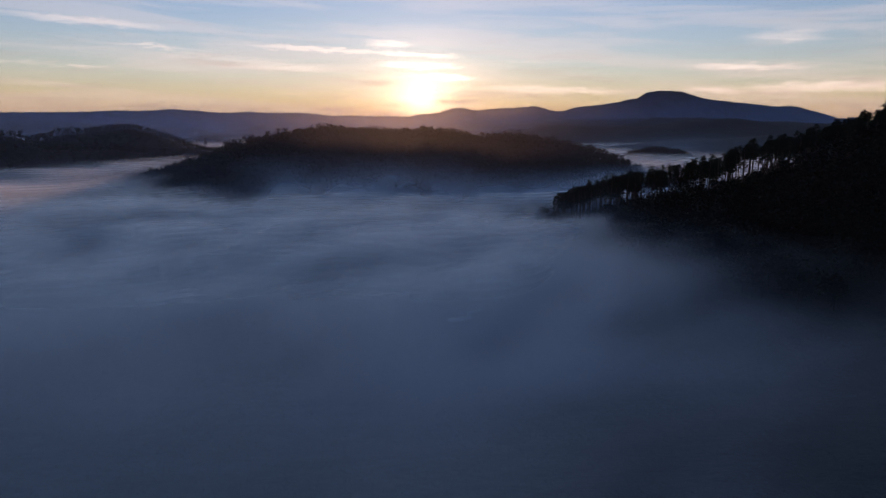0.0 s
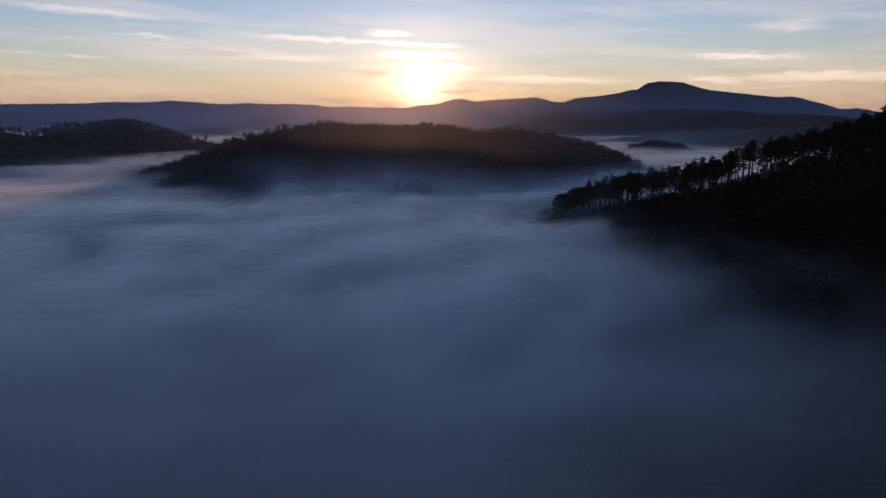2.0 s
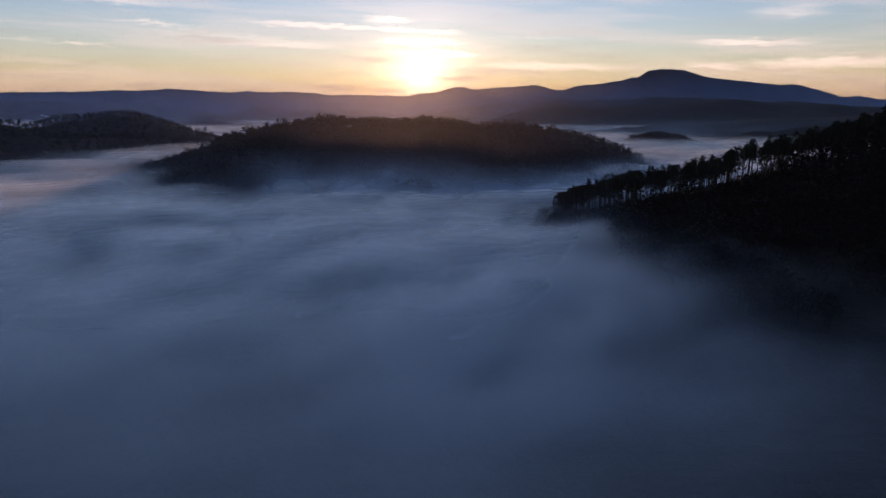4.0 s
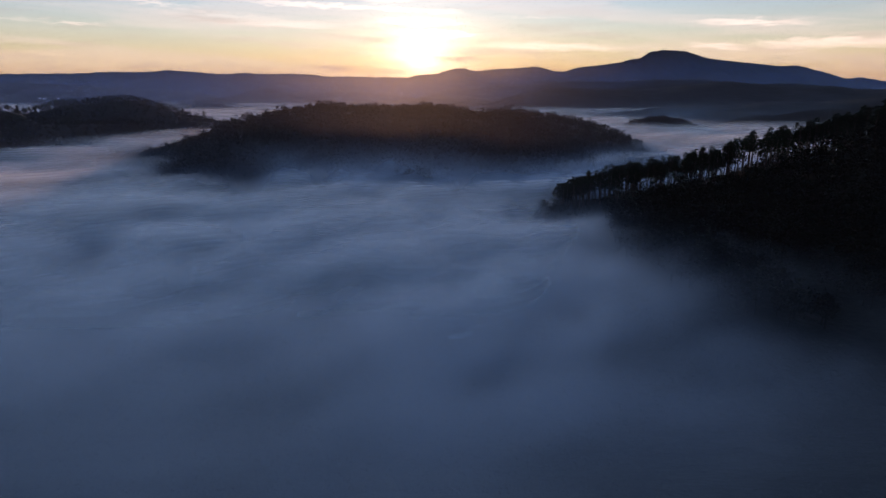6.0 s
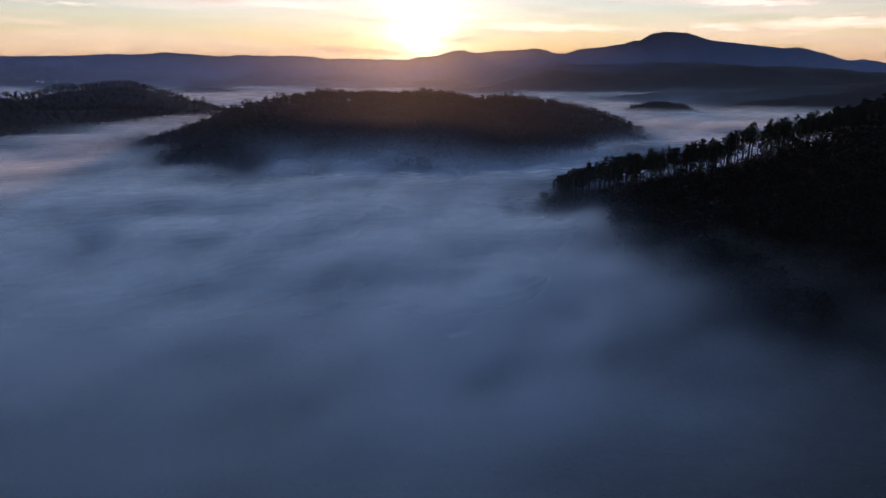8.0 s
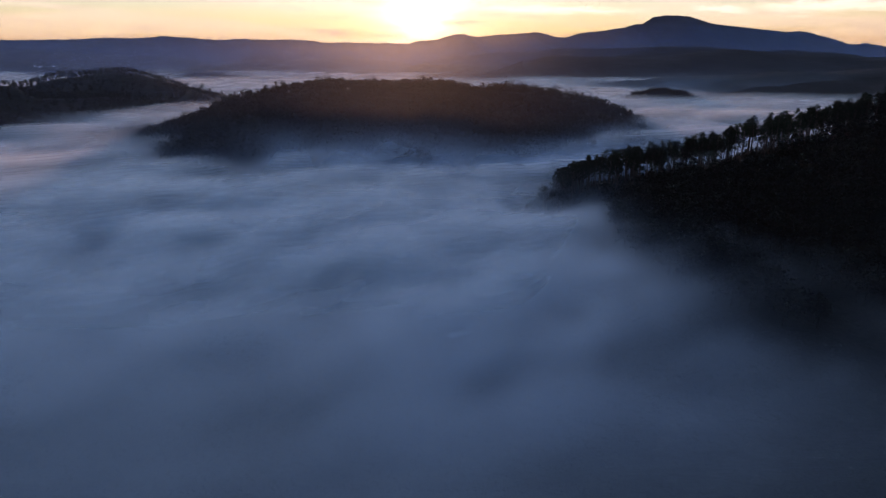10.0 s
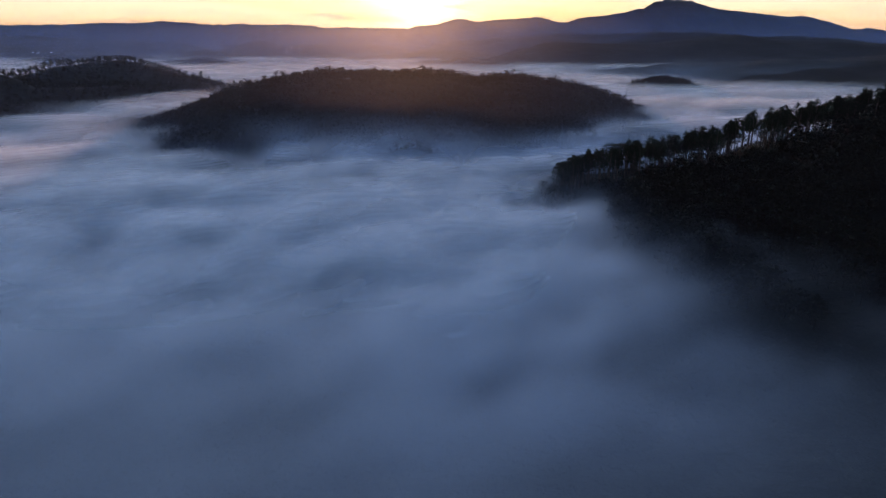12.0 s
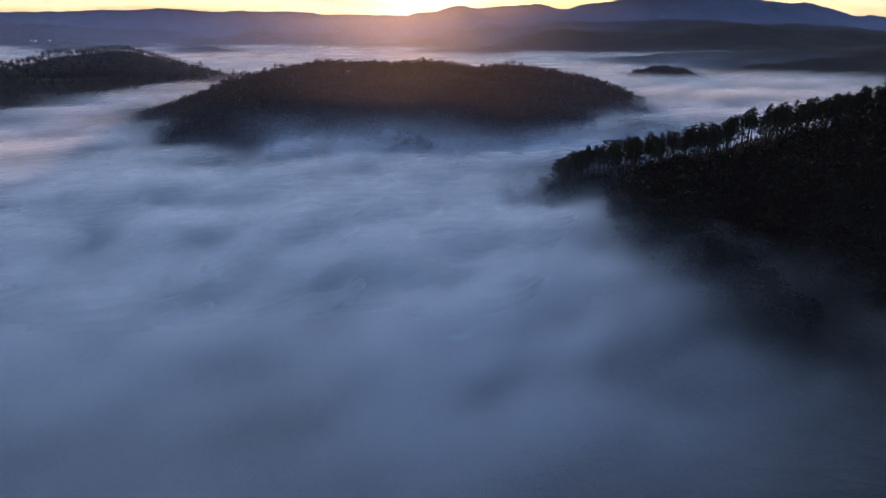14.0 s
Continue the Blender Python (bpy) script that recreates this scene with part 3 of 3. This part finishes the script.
def greenhouse(length, width, height):
    """Arched tunnel with two end walls."""
    thing = tagged(new("greenhouse"), "white plastic tunnel greenhouse on a far slope", "greenhouse", "greenhouses on the slope")
    a = np.linspace(0, math.pi, 13)
    arch = np.stack([np.cos(a) * width / 2, np.sin(a) * height * 0.6 + height * 0.4], 1)
    arch = np.concatenate([[(width / 2, -2)], arch, [(-width / 2, -2)]])
    n = len(arch)
    v = np.array([(x, y, z) for x in (-length / 2, length / 2) for y, z in arch])
    mesh_object("roof", v, np.array([(k, k + 1, n + k + 1, n + k) for k in range(n - 1)]), COVER, thing)
    for x in (-length / 2 + 0.05, length / 2 - 0.05):
        w_v = np.array([(x, 0, -2.0)] + [(x, y, z) for y, z in arch])
        mesh_object("end_wall", w_v, np.array([(0, k, k + 1) for k in range(1, n)]), COVER, thing)
    return thing


for x, y, size, turn_deg in ((-1505, 2560, 0.45, 38), (-1482, 2550, 0.6, 24), (-1440, 2565, 0.4, -40)):
    hut = greenhouse(16 * size, 5, 3)
    hut.matrix_basis = Matrix.Translation((x, y, float(ground_height(x, y)) + 0.5)) @ Matrix.Rotation(radians(turn_deg), 4, "Z")

# ---- mist ----
fx, fy = spread(-2600, 40, 2600, 145, 3.0), spread(-700, 330, 3300, 145, 3.0)
FX, FY = np.meshgrid(fx, fy)
FG = ground_height(FX, FY)
swell = 5.0 * fbm(FX, FY, 260, 21, 1) + 3.0 * fbm(FX, FY, 120, 31, 1)
MIST = mist_material("valley_mist", 0.95, (0.65, 0.83, 0.94, 1), 0.42, 0.0085, 1.0, 0.9, 1.0)
WISP = mist_material("mist_wisps", 0.85, (0.65, 0.83, 0.94, 1), 0.135, 0.0125, 1.3, 0.9, 1.0, billow=True)
CLING = mist_material("creeping_mist", 0.8, (0.55, 0.72, 0.90, 1), 0.22, 0.012, 1.2)


# thinner towards the near end of the valley and over the spur
THIN = np.clip((FY - 85 + 0.1 * np.maximum(-FX, 0) - 1.3 * np.maximum(FX - 25, 0)) / 300, 0, 1)
LEAST = 0.085 - 0.02 * np.clip((FX + 10) / 80, 0, 1)
THIN = LEAST + (1 - LEAST) * THIN * THIN * (3 - 2 * THIN)
# and torn into long patches over the far basin
PATCH = np.clip(0.78 + 1.5 * fbm(FX * 0.6, FY * 1.3, 330, 47, 3), 0, 1)
TORN = np.clip((FY - 1350) / 600, 0, 1)
THIN = THIN * (1 - TORN + TORN * PATCH)


# the mist lies a little lower towards the far hills
SINK = np.clip((FY - 360) / 200, 0, 1)
SINK = 5.0 * SINK * SINK * (3 - 2 * SINK)


def set_layer(ob, name, values):
    ob.data.attributes.new(name, "FLOAT", "POINT").data.foreach_set("value", np.ascontiguousarray(values, dtype=np.float32).ravel())


def mist_sheet(level, mat, amount, billow=0.5):
    z = level + swell - SINK
    # it thins out among the tree tops of the slopes
    clear = np.clip((z - FG - 3) / 20.0, 0, 1)
    thick = clear * clear * (3 - 2 * clear) * amount * THIN
    ob = smooth_shade(mesh_object("mist_layer", np.stack([FX, FY, z], -1).reshape(-1, 3), grid_faces(*FX.shape), mat))
    set_layer(ob, "thickness", thick)
    set_layer(ob, "billow", np.full(FX.shape, billow))
    return tagged(ob, "soft layer of pale blue morning mist filling the valley", "mist", "mist layers", "stuff")


for level, amount in ((-20, 1.6), (-13, 1.2), (-8, 1.0)):
    mist_sheet(level, MIST, amount)
for k in range(8):
    mist_sheet(-5 + 1.9 * k, WISP, 0.78 - 0.03 * k, 0.385 + 0.029 * k)

# sheet tints that stand in for scattered light, bluer with distance
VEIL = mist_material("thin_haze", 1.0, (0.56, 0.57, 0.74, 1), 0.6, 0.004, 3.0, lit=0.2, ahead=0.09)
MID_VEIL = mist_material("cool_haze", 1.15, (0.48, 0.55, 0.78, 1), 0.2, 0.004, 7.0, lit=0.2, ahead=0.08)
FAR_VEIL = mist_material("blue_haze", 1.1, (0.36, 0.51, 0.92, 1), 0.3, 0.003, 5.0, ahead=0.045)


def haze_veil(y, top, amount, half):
    """A standing see-through sheet; its tint imitates light scattered by haze before the hills."""
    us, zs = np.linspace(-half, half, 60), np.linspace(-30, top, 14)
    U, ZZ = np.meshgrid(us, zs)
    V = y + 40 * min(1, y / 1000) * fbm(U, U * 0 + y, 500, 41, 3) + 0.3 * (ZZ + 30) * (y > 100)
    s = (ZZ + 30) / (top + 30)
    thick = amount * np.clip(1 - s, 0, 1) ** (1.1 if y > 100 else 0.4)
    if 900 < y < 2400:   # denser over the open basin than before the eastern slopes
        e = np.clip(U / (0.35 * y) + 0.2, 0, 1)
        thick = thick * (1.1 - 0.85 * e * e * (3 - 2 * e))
    ob = smooth_shade(mesh_object("haze_sheet", np.stack([U, V, ZZ], -1).reshape(-1, 3), grid_faces(*U.shape), VEIL if y < 1200 else (MID_VEIL if y < 2500 else FAR_VEIL)))
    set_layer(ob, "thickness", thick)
    return tagged(ob, "thin standing sheet whose blue tint imitates morning haze before the hills", "haze", "haze banks", "stuff")


# the sheet at 75 m is added to lift the darkest tones behind it
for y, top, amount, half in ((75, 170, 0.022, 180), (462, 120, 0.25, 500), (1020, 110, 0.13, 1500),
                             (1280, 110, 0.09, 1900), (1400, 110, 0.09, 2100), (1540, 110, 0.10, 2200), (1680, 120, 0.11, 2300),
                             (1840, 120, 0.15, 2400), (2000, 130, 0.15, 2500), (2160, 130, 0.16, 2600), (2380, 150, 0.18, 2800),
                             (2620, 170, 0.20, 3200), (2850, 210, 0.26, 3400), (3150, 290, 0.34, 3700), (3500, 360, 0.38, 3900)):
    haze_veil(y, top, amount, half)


def clinging_mist(above, x0, x1, y0, y1, top, amount, fade0=1e4, fade1=2e4):
    """Mist that creeps up the wooded foot of a hill, over the tree tops."""
    us, vs = np.meshgrid(np.linspace(x0, x1, 64), np.linspace(y0, y1, 60))
    g = ground_height(us, vs)
    z = g + above + 3 * fbm(us, vs, 60, 51, 2)
    rim = np.clip(np.minimum.reduce([us - x0, x1 - us, vs - y0, y1 - vs]) / 40, 0, 1)
    s = np.clip((top - z) / (top + 14), 0, 1)
    thick = amount * s * s * (3 - 2 * s) * rim * np.clip((fade1 - us) / (fade1 - fade0), 0, 1)
    ob = smooth_shade(mesh_object("mist_layer", np.stack([us, vs, z], -1).reshape(-1, 3), grid_faces(*us.shape), CLING))
    set_layer(ob, "thickness", thick)
    return tagged(ob, "soft mist creeping up the wooded foot of a hill", "mist", "mist layers", "stuff")


for above, amount in ((15, 0.75), (19, 0.6), (23, 0.4)):
    clinging_mist(above, -340, 380, 430, 800, 14, amount * 0.45)
    clinging_mist(above, -900, -340, 600, 1130, 9, amount * 0.5)
    clinging_mist(above, -40, 300, 110, 440, 20, amount * 0.6, 30, 125)


PUFF = mist_material("mist_puffs", 1.0, (0.61, 0.73, 0.86, 1), 0.2, 0.012, 1.5)


def mist_puffs(y, x0, x1, top, amount, wave=14):
    """Torn billows of mist that stand up off the valley mist before a slope."""
    us, zs = np.linspace(x0, x1, 90), np.linspace(-14, top, 16)
    U, ZZ = np.meshgrid(us, zs)
    V = y + wave * fbm(U, U * 0 + y, 120, 61, 3) + 0.5 * (ZZ + 14)
    s = np.clip((ZZ + 14) / (top + 14), 0, 1)
    rim = np.clip(np.minimum(U - x0, x1 - U) / (0.2 * (x1 - x0)), 0, 1)
    thick = 1.25 * amount * np.clip(1 - s, 0, 1) ** 1.5 * np.clip(s * 4, 0, 1) * rim
    ob = smooth_shade(mesh_object("mist_billow", np.stack([U, V, ZZ], -1).reshape(-1, 3), grid_faces(*U.shape), PUFF))
    set_layer(ob, "thickness", thick)
    return tagged(ob, "torn billow of pale mist rising before the wooded slope", "mist", "mist billows", "stuff")


for y, x0, x1, top, amount in ((500, -165, 40, 30, 1.2), (472, -150, 190, 22, 1.1), (520, -60, 230, 18, 0.8), (640, 90, 330, 14, 0.6),
                               (1320, 330, 900, 45, 0.45), (1430, 200, 700, 34, 0.4)):
    mist_puffs(y, x0, x1, top, amount)
